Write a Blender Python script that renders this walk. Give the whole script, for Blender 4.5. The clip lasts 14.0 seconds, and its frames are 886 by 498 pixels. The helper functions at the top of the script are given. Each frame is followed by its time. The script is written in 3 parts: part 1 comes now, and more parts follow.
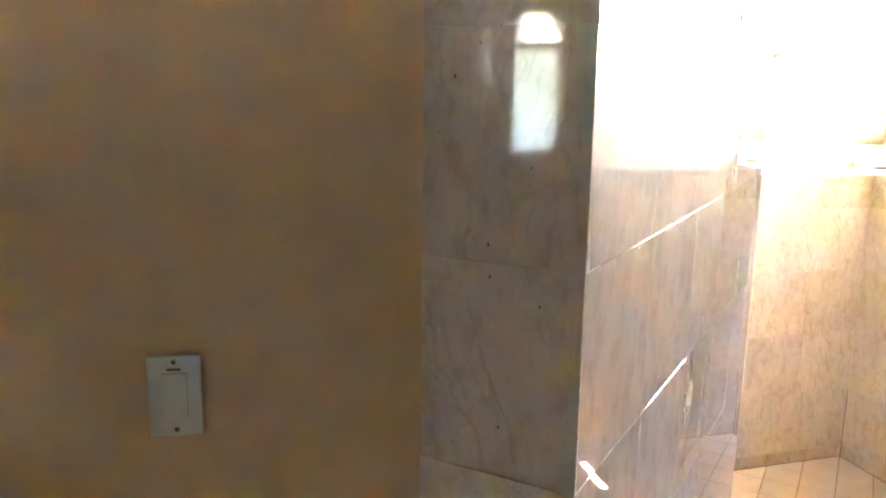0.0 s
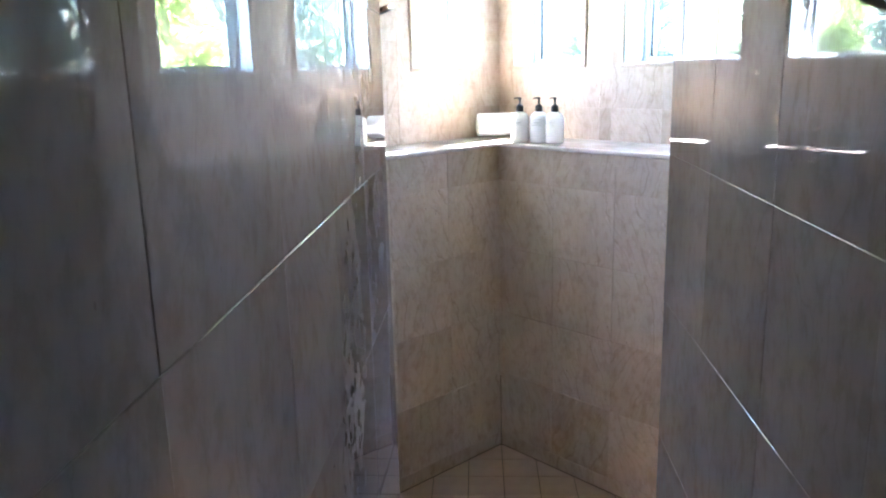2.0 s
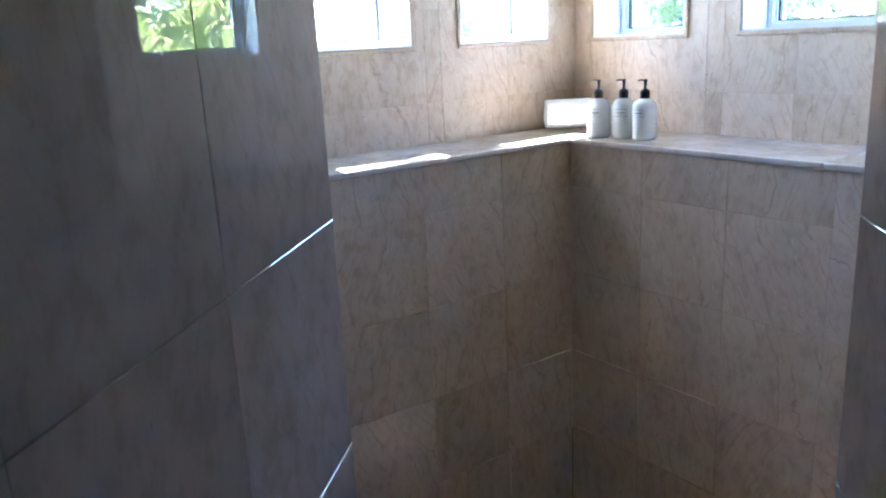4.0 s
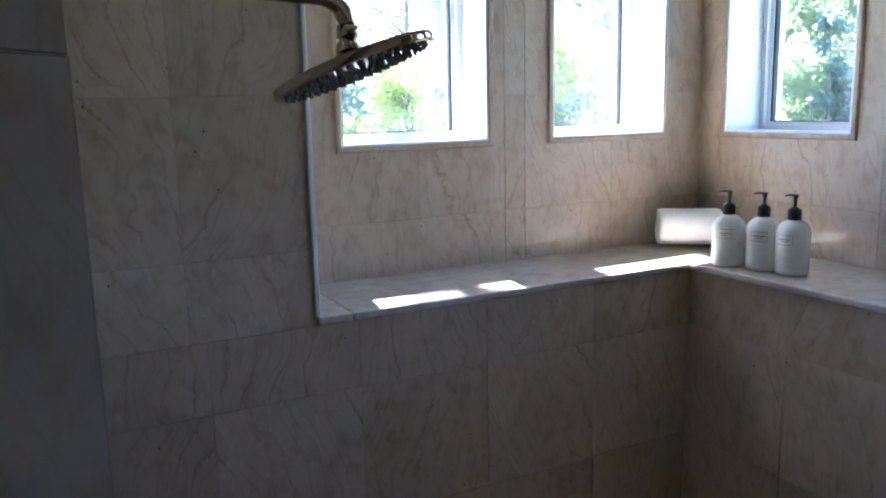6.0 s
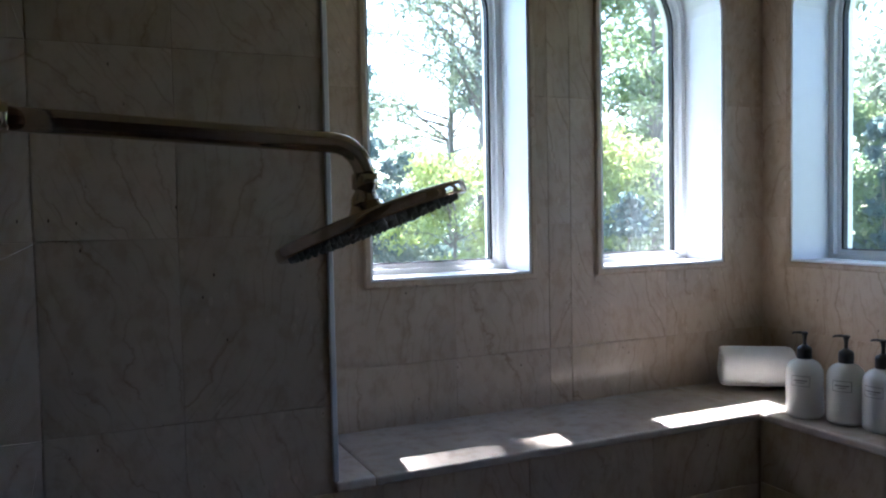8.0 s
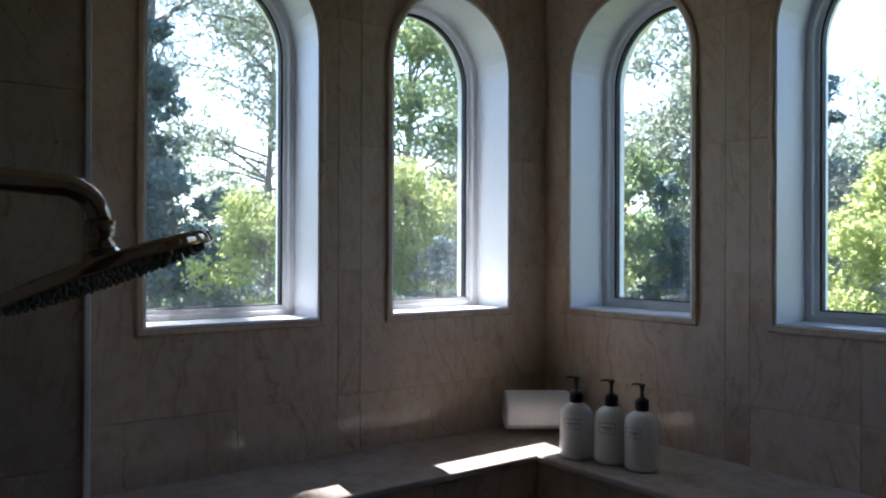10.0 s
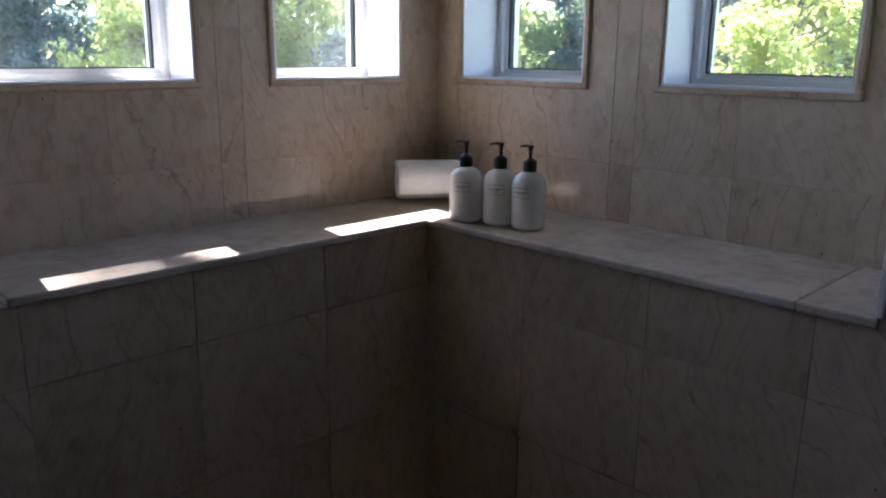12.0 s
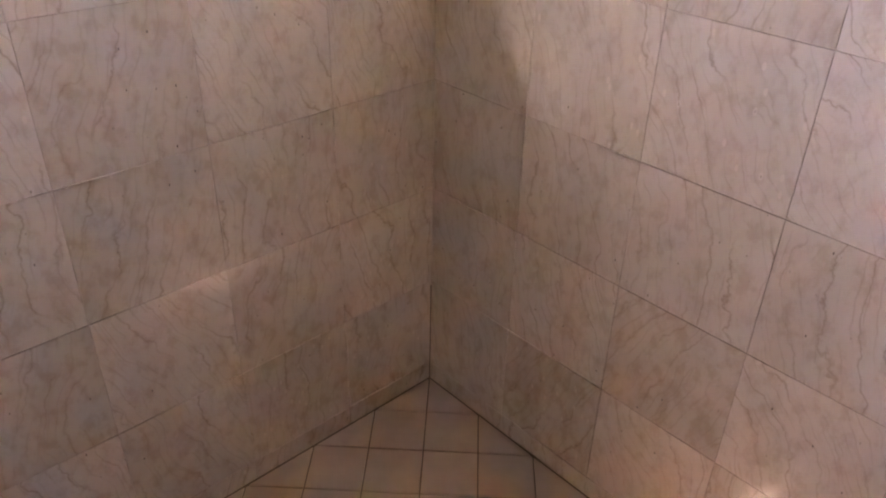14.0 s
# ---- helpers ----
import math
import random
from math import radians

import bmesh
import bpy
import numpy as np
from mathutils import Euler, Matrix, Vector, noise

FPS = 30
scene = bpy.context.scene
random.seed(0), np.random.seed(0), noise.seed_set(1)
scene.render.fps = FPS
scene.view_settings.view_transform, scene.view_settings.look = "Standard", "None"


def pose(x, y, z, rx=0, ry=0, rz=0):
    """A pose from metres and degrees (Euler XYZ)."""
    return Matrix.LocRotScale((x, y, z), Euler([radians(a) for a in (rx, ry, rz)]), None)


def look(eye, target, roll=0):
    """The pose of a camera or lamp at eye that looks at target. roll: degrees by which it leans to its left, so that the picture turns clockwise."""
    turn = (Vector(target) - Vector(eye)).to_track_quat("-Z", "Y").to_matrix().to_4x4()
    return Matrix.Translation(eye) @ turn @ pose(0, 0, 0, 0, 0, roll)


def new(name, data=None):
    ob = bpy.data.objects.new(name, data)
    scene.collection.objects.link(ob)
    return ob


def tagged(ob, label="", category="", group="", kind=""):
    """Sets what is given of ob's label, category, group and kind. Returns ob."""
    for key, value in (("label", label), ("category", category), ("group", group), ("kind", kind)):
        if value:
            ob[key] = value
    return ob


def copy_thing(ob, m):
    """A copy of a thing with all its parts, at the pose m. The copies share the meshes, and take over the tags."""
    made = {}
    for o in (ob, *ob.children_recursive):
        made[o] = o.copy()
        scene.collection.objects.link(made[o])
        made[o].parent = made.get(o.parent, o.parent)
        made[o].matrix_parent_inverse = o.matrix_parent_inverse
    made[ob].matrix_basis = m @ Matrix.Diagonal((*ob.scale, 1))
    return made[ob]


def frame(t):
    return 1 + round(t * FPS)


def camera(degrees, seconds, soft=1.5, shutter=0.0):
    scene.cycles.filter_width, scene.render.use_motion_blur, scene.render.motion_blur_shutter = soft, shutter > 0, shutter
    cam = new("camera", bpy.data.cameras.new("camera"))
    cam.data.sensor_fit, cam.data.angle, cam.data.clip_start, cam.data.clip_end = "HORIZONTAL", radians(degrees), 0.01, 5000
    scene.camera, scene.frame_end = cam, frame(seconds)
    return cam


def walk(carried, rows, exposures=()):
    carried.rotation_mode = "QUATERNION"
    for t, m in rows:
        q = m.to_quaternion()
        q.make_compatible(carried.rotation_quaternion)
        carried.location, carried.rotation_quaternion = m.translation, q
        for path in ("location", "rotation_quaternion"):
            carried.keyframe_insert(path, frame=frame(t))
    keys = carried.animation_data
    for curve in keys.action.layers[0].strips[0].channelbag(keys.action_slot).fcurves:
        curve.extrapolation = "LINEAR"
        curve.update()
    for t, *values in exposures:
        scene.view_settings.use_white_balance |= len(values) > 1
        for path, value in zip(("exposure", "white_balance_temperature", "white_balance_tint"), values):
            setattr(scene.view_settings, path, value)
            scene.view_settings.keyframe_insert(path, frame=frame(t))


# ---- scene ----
cam = camera(59.1, 14.0, soft=2.1)
PATH = [
    (0, (-2.948, -2.944, 1.785), (-2.402, -1.062, 1.382), 0.8),
    (0.5, (-2.877, -2.746, 1.768), (-1.928, -1.032, 1.364), 1.3),
    (1, (-2.772, -2.613, 1.752), (-1.549, -1.081, 1.359), 1.3),
    (1.5, (-2.603, -2.484, 1.756), (-1.28, -1.044, 1.337), -0.3),
    (2, (-2.475, -2.353, 1.756), (-1.167, -0.91, 1.3), -1.5),
    (4.5, (-1.769, -1.773, 1.771), (-0.681, -0.174, 1.261), -2.4),
    (5, (-1.675, -1.649, 1.777), (-0.594, -0.037, 1.294), -1.6),
    (5.5, (-1.557, -1.554, 1.792), (-0.55, 0.122, 1.372), -1.9),
    (6, (-1.477, -1.468, 1.834), (-0.572, 0.281, 1.48), -1.3),
    (6.5, (-1.446, -1.366, 1.823), (-0.593, 0.427, 1.587), -1.2),
    (7, (-1.431, -1.311, 1.845), (-0.643, 0.52, 1.683), -1.4),
    (9.5, (-1.315, -1.335, 1.932), (-0.244, 0.354, 1.934), 0.1),
    (10, (-1.311, -1.345, 1.911), (-0.098, 0.245, 1.916), 0.2),
    (10.5, (-1.306, -1.349, 1.895), (0.01, 0.156, 1.822), 0.4),
    (11, (-1.297, -1.352, 1.884), (0.077, 0.088, 1.682), 0.5),
    (11.5, (-1.277, -1.352, 1.844), (0.105, 0.056, 1.517), 0.5),
    (12, (-1.274, -1.341, 1.812), (0.091, 0.038, 1.329), 0.6),
    (12.5, (-1.212, -1.371, 1.762), (0.062, 0.036, 1.131), 0.1),
    (13, (-1.233, -1.36, 1.71), (0.022, -0.004, 0.945), 0.4),
    (13.5, (-1.234, -1.365, 1.675), (-0.026, -0.059, 0.76), 0.4),
    (14, (-1.25, -1.371, 1.628), (-0.085, -0.136, 0.571), 1.5),
]

EXPOSURES = [(0.0, 9.2, 7500, 20), (0.5, 8.3, 6700, 16), (1.0, 7.4, 5950, 14), (1.5, 6.8, 5650, 14), (2.2, 6.45, 5500, 13), (4.5, 5.4, 5250, 12),
             (5.5, 4.85, 5300, 12), (6.5, 4.1, 5450, 13), (7.2, 3.65, 5450, 13), (9.5, 2.35, 5750, 16), (11.3, 2.0, 5750, 16), (11.8, 2.7, 5900, 17),
             (12.5, 4.4, 6050, 25), (13.2, 5.8, 6550, 30), (14.0, 6.8, 6950, 33)]
walk(cam, [(t, look(e, g, r)) for t, e, g, r in PATH], EXPOSURES)

# ---- world and sun ----
SUN_AZIMUTH = math.atan2(0.14, 1.0)
SUN_ELEVATION = radians(57.0)
world = bpy.data.worlds.new("sky")
scene.world = world
world.use_nodes = True
wn = world.node_tree
wn.nodes.clear()
sky = wn.nodes.new("ShaderNodeTexSky")
sky.sky_type = "NISHITA"
sky.sun_disc = False
sky.sun_elevation = SUN_ELEVATION
sky.sun_rotation = SUN_AZIMUTH
bg = wn.nodes.new("ShaderNodeBackground")
bg.inputs["Strength"].default_value = 0.15
wo = wn.nodes.new("ShaderNodeOutputWorld")
wn.links.new(sky.outputs[0], bg.inputs[0])
wn.links.new(bg.outputs[0], wo.inputs[0])
sun_data = bpy.data.lights.new("sun", "SUN")
sun_data.energy = 5.0
sun_data.angle = radians(0.5)
sun_data.color = (1.0, 0.95, 0.87)
sun = new("sun", sun_data)
sun_dir = Vector((math.sin(SUN_AZIMUTH) * math.cos(SUN_ELEVATION), math.cos(SUN_AZIMUTH) * math.cos(SUN_ELEVATION), math.sin(SUN_ELEVATION)))
sun.matrix_world = look(sun_dir * 20, (0, 0, 0))


# ---- materials ----
def make_material(name):
    m = bpy.data.materials.new(name)
    m.use_nodes = True
    nt = m.node_tree
    return m, nt, nt.nodes["Principled BSDF"]


def node(nt, kind, **inputs):
    n = nt.nodes.new(kind)
    for k, v in inputs.items():
        n.inputs[k.replace("_", " ")].default_value = v
    return n


def ramp(nt, fac, stops):
    r = nt.nodes.new("ShaderNodeValToRGB")
    e = r.color_ramp.elements
    while len(e) < len(stops):
        e.new(0.5)
    for i, (p, c) in enumerate(stops):
        e[i].position = p
        e[i].color = (*c, 1)
    nt.links.new(fac, r.inputs[0])
    return r.outputs[0]


def mix(nt, kind, fac, a, b):
    m = nt.nodes.new("ShaderNodeMix")
    m.data_type = "RGBA"
    m.blend_type = kind
    for sock, v in ((m.inputs[0], fac), (m.inputs[6], a), (m.inputs[7], b)):
        if hasattr(v, "is_linked"):
            nt.links.new(v, sock)
        else:
            sock.default_value = v if isinstance(v, (int, float)) else (*v, 1)
    return m.outputs[2]


def bump(nt, bsdf, height, strength, distance):
    b = nt.nodes.new("ShaderNodeBump")
    b.inputs["Strength"].default_value = strength
    b.inputs["Distance"].default_value = distance
    nt.links.new(height, b.inputs["Height"])
    nt.links.new(b.outputs[0], bsdf.inputs["Normal"])


def simple(name, color, rough=0.5, metal=0.0, scale=40.0, vary=0.08, relief=0.0, spec=0.5):
    """A plain surface with slight grain and cloudiness."""
    m, nt, bsdf = make_material(name)
    tc = nt.nodes.new("ShaderNodeTexCoord")
    n1 = node(nt, "ShaderNodeTexNoise", Scale=scale, Detail=5.0)
    n2 = node(nt, "ShaderNodeTexNoise", Scale=scale / 12, Detail=3.0)
    nt.links.new(tc.outputs["Object"], n1.inputs["Vector"])
    nt.links.new(tc.outputs["Object"], n2.inputs["Vector"])
    lo = tuple(c * (1 - vary) for c in color)
    hi = tuple(min(1, c * (1 + vary)) for c in color)
    c = mix(nt, "MIX", n1.outputs[0], lo, hi)
    c = mix(nt, "MULTIPLY", 0.35, c, ramp(nt, n2.outputs[0], [(0.3, (0.8, 0.8, 0.8)), (0.7, (1, 1, 1))]))
    nt.links.new(c, bsdf.inputs["Base Color"])
    bsdf.inputs["Roughness"].default_value = rough
    bsdf.inputs["Metallic"].default_value = metal
    bsdf.inputs["Specular IOR Level"].default_value = spec
    if relief:
        bump(nt, bsdf, n1.outputs[0], relief, 0.002)
    return m


def marble(name, base=(0.47, 0.39, 0.31), rough=0.12, vein=1.0, ior=1.52, fleck=1.0):
    """Polished beige limestone: each tile cut from another place of the slab, with upright hair-thin wandering veins, flecks and clouds."""
    m, nt, bsdf = make_material(name)
    L = nt.links
    tc = nt.nodes.new("ShaderNodeTexCoord")
    oi = nt.nodes.new("ShaderNodeObjectInfo")
    off = nt.nodes.new("ShaderNodeVectorMath")
    off.operation = "SCALE"
    off.inputs[0].default_value = (37.0, 11.0, 53.0)
    L.new(oi.outputs["Random"], off.inputs[3])
    add = nt.nodes.new("ShaderNodeVectorMath")
    L.new(tc.outputs["Object"], add.inputs[0])
    L.new(off.outputs[0], add.inputs[1])
    split = nt.nodes.new("ShaderNodeSeparateXYZ")
    L.new(add.outputs[0], split.inputs[0])

    def math_node(op, a, b=None, c=None):
        n = nt.nodes.new("ShaderNodeMath")
        n.operation = op
        for sock, v in zip(n.inputs, (a, b, c)):
            if v is None:
                continue
            if hasattr(v, "is_linked"):
                L.new(v, sock)
            else:
                sock.default_value = v
        return n.outputs[0]

    def noise(scale, detail, stretch=1.0, rough_=0.5):
        mp = nt.nodes.new("ShaderNodeMapping")
        mp.inputs["Scale"].default_value = (1, 1, stretch)
        L.new(add.outputs[0], mp.inputs["Vector"])
        n = node(nt, "ShaderNodeTexNoise", Scale=scale, Detail=detail, Roughness=rough_)
        L.new(mp.outputs[0], n.inputs["Vector"])
        return n.outputs[0]

    clouds = noise(7.0, 4.0, 0.5)
    c = ramp(nt, clouds, [(0.32, tuple(b * 0.9 for b in base)), (0.52, base), (0.7, tuple(min(1, b * f) for b, f in zip(base, (1.07, 1.09, 1.12))))])
    mottle = noise(34.0, 5.0, 0.7, 0.6)
    c = mix(nt, "MULTIPLY", 0.7, c, ramp(nt, mottle, [(0.36, (0.84, 0.79, 0.75)), (0.5, (1, 1, 1)), (0.68, (1.05, 1.06, 1.09))]))
    # veins: upright lines that wander, split and fade; their slant differs from tile to tile
    slant = math_node("MULTIPLY_ADD", oi.outputs["Random"], 1.2, -0.5)
    lean_x = math_node("MULTIPLY_ADD", split.outputs[2], slant, split.outputs[0])
    wander = noise(5.5, 2.0, 0.7)
    wiggle = noise(32.0, 3.0, 1.0, 0.6)
    for spacing, width, strength, sway in ((17.0, 0.030, 0.52, 3.2), (41.0, 0.06, 0.27, 6.5)):
        u = math_node("MULTIPLY_ADD", lean_x, spacing, math_node("MULTIPLY", wander, sway))
        u = math_node("MULTIPLY_ADD", wiggle, 0.55, u)
        d = math_node("PINGPONG", u, 0.5)
        line = ramp(nt, d, [(0.0, (1, 1, 1)), (width, (0.25, 0.25, 0.25)), (width * 3, (0, 0, 0))])
        gate = ramp(nt, noise(spacing * 0.55, 2.0, 0.5), [(0.42, (0.04, 0.04, 0.04)), (0.62, (1, 1, 1))])
        f = math_node("MULTIPLY", mix(nt, "MULTIPLY", 1.0, line, gate), strength * vein)
        c = mix(nt, "MIX", f, c, (base[0] * 0.5, base[1] * 0.40, base[2] * 0.34))
    # dark flecks and pale shells
    fl = node(nt, "ShaderNodeTexVoronoi", Scale=34.0)
    mp = nt.nodes.new("ShaderNodeMapping")
    mp.inputs["Scale"].default_value = (1.6, 1.6, 0.8)
    L.new(add.outputs[0], mp.inputs["Vector"])
    L.new(mp.outputs[0], fl.inputs["Vector"])
    sep = nt.nodes.new("ShaderNodeSeparateColor")
    L.new(fl.outputs["Color"], sep.inputs[0])
    fm = ramp(nt, fl.outputs["Distance"], [(0.05, (1, 1, 1)), (0.10, (0, 0, 0))])
    fm = mix(nt, "MULTIPLY", 1.0, fm, ramp(nt, sep.outputs[0], [(0.62, (0, 0, 0)), (0.9, (1, 1, 1))]))
    c = mix(nt, "MIX", math_node("MULTIPLY", fm, 0.85 * fleck), c, (0.10, 0.065, 0.05))
    sh = ramp(nt, fl.outputs["Distance"], [(0.16, (1, 1, 1)), (0.26, (0, 0, 0))])
    sh = mix(nt, "MULTIPLY", 1.0, sh, ramp(nt, sep.outputs[1], [(0.86, (0, 0, 0)), (0.9, (1, 1, 1))]))
    c = mix(nt, "MIX", math_node("MULTIPLY", sh, 0.35 * fleck), c, tuple(min(1, b * 1.25) for b in base))
    # tone of each tile
    tone = ramp(nt, oi.outputs["Random"], [(0.0, (0.91, 0.89, 0.87)), (0.3, (0.96, 0.95, 0.93)), (0.7, (1.0, 1.0, 1.0)), (0.9, (1.05, 1.05, 1.06)), (1.0, (1.1, 1.11, 1.14))])
    c = mix(nt, "MULTIPLY", 1.0, c, tone)
    L.new(c, bsdf.inputs["Base Color"])
    rr = ramp(nt, clouds, [(0.3, (rough * 0.75,) * 3), (0.7, (rough * 1.3,) * 3)])
    L.new(rr, bsdf.inputs["Roughness"])
    bsdf.inputs["IOR"].default_value = ior
    if rough > 0.05:
        bump(nt, bsdf, mottle, 0.25 * rough, 0.001)
    return m


M_STONE = marble("polished_beige_marble", base=(0.56, 0.45, 0.34), rough=0.17, vein=1.3, fleck=1.35)
# same beige stone, mirror-polished; its darker base paints in the passage's shade
M_STONE_SHINY_SHADED = marble("mirror_polished_marble_shaded", base=(0.33, 0.268, 0.235), rough=0.0, vein=0.45, ior=1.75, fleck=0.35)
M_JAMB = marble("honed_grey_marble", base=(0.56, 0.43, 0.39), rough=0.045, vein=0.9, ior=1.38, fleck=1.6)
M_LEDGE = marble("ledge_marble", base=(0.6, 0.53, 0.47), rough=0.2, vein=0.25, fleck=0.4)
M_GROUT = simple("grout", (0.54, 0.42, 0.32), 0.9, relief=0.3)
M_GROUT_PALE = simple("pale_grout", (0.5, 0.45, 0.38), 0.8, relief=0.3)
M_FLOOR = simple("beige_ceramic", (0.44, 0.315, 0.23), 0.5, scale=18, vary=0.12, relief=0.1)
M_FLOOR_GROUT = simple("brown_floor_grout", (0.16, 0.105, 0.065), 0.95, relief=0.4)
M_TAN = simple("tan_wall_paint", (0.66, 0.405, 0.25), 0.55, scale=160, vary=0.03, relief=0.12)
M_WHITE = simple("white_window_paint", (0.8, 0.81, 0.82), 0.35, scale=30, vary=0.03, relief=0.05)
# unseen ceilings: beige cuts bounced light in the shower, white adds it outside
M_CEILING = simple("ceiling_low_bounce", (0.52, 0.45, 0.37), 0.8, vary=0.03)
M_CEILING_BATH = simple("ceiling_high_bounce", (0.8, 0.79, 0.76), 0.8, vary=0.03)
M_PLASTIC = simple("white_plastic", (0.78, 0.77, 0.75), 0.3, scale=20, vary=0.02)
M_BOTTLE = simple("white_bottle", (0.86, 0.86, 0.84), 0.22, scale=15, vary=0.02)
M_BLACK = simple("black_plastic", (0.012, 0.012, 0.013), 0.35, vary=0.1)
M_GASKET = simple("black_rubber", (0.01, 0.01, 0.012), 0.6)
M_METAL = simple("brushed_nickel", (0.47, 0.39, 0.31), 0.08, metal=1.0, scale=60, vary=0.06)
M_TOWEL = simple("white_terry", (0.87, 0.87, 0.88), 0.95, scale=350, vary=0.06, relief=0.8)
M_LABEL = simple("grey_print", (0.12, 0.11, 0.1), 0.5)
M_SUBFLOOR = simple("pale_bounce_floor", (0.5, 0.38, 0.28), 0.3, scale=8)
M_RENDERED = simple("outer_render", (0.6, 0.55, 0.46), 0.9, relief=0.3)


def glass_material():
    m, nt, bsdf = make_material("window_glass")
    tr = nt.nodes.new("ShaderNodeBsdfTransparent")
    tr.inputs[0].default_value = (0.97, 0.975, 0.97, 1)
    gl = node(nt, "ShaderNodeBsdfGlossy", Roughness=0.01)
    fr = node(nt, "ShaderNodeFresnel", IOR=1.45)
    film = nt.nodes.new("ShaderNodeBsdfTranslucent")
    film.inputs[0].default_value = (0.85, 0.9, 0.88, 1)
    tc = nt.nodes.new("ShaderNodeTexCoord")
    streaks = nt.nodes.new("ShaderNodeMapping")
    streaks.inputs["Scale"].default_value = (1, 1, 0.12)
    nt.links.new(tc.outputs["Object"], streaks.inputs["Vector"])
    nz = node(nt, "ShaderNodeTexNoise", Scale=45.0, Detail=4.0)
    nt.links.new(streaks.outputs[0], nz.inputs["Vector"])
    dust = nt.nodes.new("ShaderNodeMixShader")
    nt.links.new(ramp(nt, nz.outputs[0], [(0.35, (0.004, 0.004, 0.004)), (0.75, (0.022, 0.022, 0.022))]), dust.inputs[0])
    nt.links.new(tr.outputs[0], dust.inputs[1])
    nt.links.new(film.outputs[0], dust.inputs[2])
    mx = nt.nodes.new("ShaderNodeMixShader")
    nt.links.new(fr.outputs[0], mx.inputs[0])
    nt.links.new(dust.outputs[0], mx.inputs[1])
    nt.links.new(gl.outputs[0], mx.inputs[2])
    nt.links.new(mx.outputs[0], nt.nodes["Material Output"].inputs[0])
    return m


M_GLASS = glass_material()


def frosted_material():
    m, nt, bsdf = make_material("frosted_glass")
    tr = nt.nodes.new("ShaderNodeBsdfTransparent")
    tr.inputs[0].default_value = (0.2, 0.24, 0.27, 1)
    tl = nt.nodes.new("ShaderNodeBsdfTranslucent")
    tl.inputs[0].default_value = (0.66, 0.68, 0.72, 1)
    mx = nt.nodes.new("ShaderNodeMixShader")
    mx.inputs[0].default_value = 0.6
    nt.links.new(tr.outputs[0], mx.inputs[1])
    nt.links.new(tl.outputs[0], mx.inputs[2])
    nt.links.new(mx.outputs[0], nt.nodes["Material Output"].inputs[0])
    return m


M_FROSTED = frosted_material()


def leaf_material(name, a, b):
    m, nt, bsdf = make_material(name)
    geo = nt.nodes.new("ShaderNodeNewGeometry")
    c = ramp(nt, geo.outputs["Random Per Island"], [(0.0, a), (1.0, b)])
    nt.links.new(c, bsdf.inputs["Base Color"])
    bsdf.inputs["Roughness"].default_value = 0.5
    t = nt.nodes.new("ShaderNodeBsdfTranslucent")
    nt.links.new(c, t.inputs[0])
    mx = nt.nodes.new("ShaderNodeMixShader")
    mx.inputs[0].default_value = 0.78
    nt.links.new(bsdf.outputs[0], mx.inputs[1])
    nt.links.new(t.outputs[0], mx.inputs[2])
    nt.links.new(mx.outputs[0], nt.nodes["Material Output"].inputs[0])
    return m


M_LEAF_LIME = leaf_material("lime_leaves", (0.36, 0.42, 0.13), (0.52, 0.57, 0.25))
M_LEAF_MID = leaf_material("green_leaves", (0.16, 0.23, 0.10), (0.34, 0.42, 0.20))
M_LEAF_BLUE = leaf_material("conifer_needles", (0.13, 0.19, 0.175), (0.23, 0.30, 0.27))
M_LEAF_GREY = leaf_material("grey_green_leaves", (0.22, 0.27, 0.19), (0.40, 0.44, 0.33))
M_BARK = simple("grey_bark", (0.2, 0.17, 0.15), 0.95, scale=12, vary=0.3, relief=0.6)
M_GRASS = simple("dry_lawn", (0.1, 0.13, 0.04), 0.95, scale=3, vary=0.3, relief=0.6)


# ---- mesh helpers ----
def part(name, bm, material, parent=None, label="", smooth=False):
    me = bpy.data.meshes.new(name)
    bmesh.ops.recalc_face_normals(bm, faces=bm.faces)
    bm.to_mesh(me)
    bm.free()
    me.materials.append(material)
    if smooth:
        me.polygons.foreach_set("use_smooth", [True] * len(me.polygons))
    ob = new(name, me)
    if parent:
        ob.parent = parent
    if label:
        tagged(ob, label)
    return ob


def raw(name, verts, faces, material, parent=None):
    me = bpy.data.meshes.new(name)
    me.from_pydata(verts, [], faces)
    me.materials.append(material)
    ob = new(name, me)
    if parent:
        ob.parent = parent
    return ob


def box(bm, x0, x1, y0, y1, z0, z1, bevel=0.0):
    r = bmesh.ops.create_cube(bm, size=1.0, matrix=Matrix.Translation(((x0 + x1) / 2, (y0 + y1) / 2, (z0 + z1) / 2)) @ Matrix.Diagonal((x1 - x0, y1 - y0, z1 - z0, 1)))
    if bevel:
        edges = list({e for v in r["verts"] for e in v.link_edges})
        bmesh.ops.bevel(bm, geom=edges, offset=bevel, segments=2, affect="EDGES", profile=0.5)


def lathe(bm, profile, m=Matrix(), n=32):
    rings = []
    for r, z in profile:
        if r < 1e-6:
            rings.append([bm.verts.new(m @ Vector((0, 0, z)))])
        else:
            rings.append([bm.verts.new(m @ Vector((r * math.cos(2 * math.pi * i / n), r * math.sin(2 * math.pi * i / n), z))) for i in range(n)])
    for a, b in zip(rings, rings[1:]):
        for i in range(n):
            j = (i + 1) % n
            f = [a[i % len(a)], a[j % len(a)], b[j % len(b)], b[i % len(b)]]
            f = list(dict.fromkeys(f))
            if len(f) > 2:
                bm.faces.new(f)


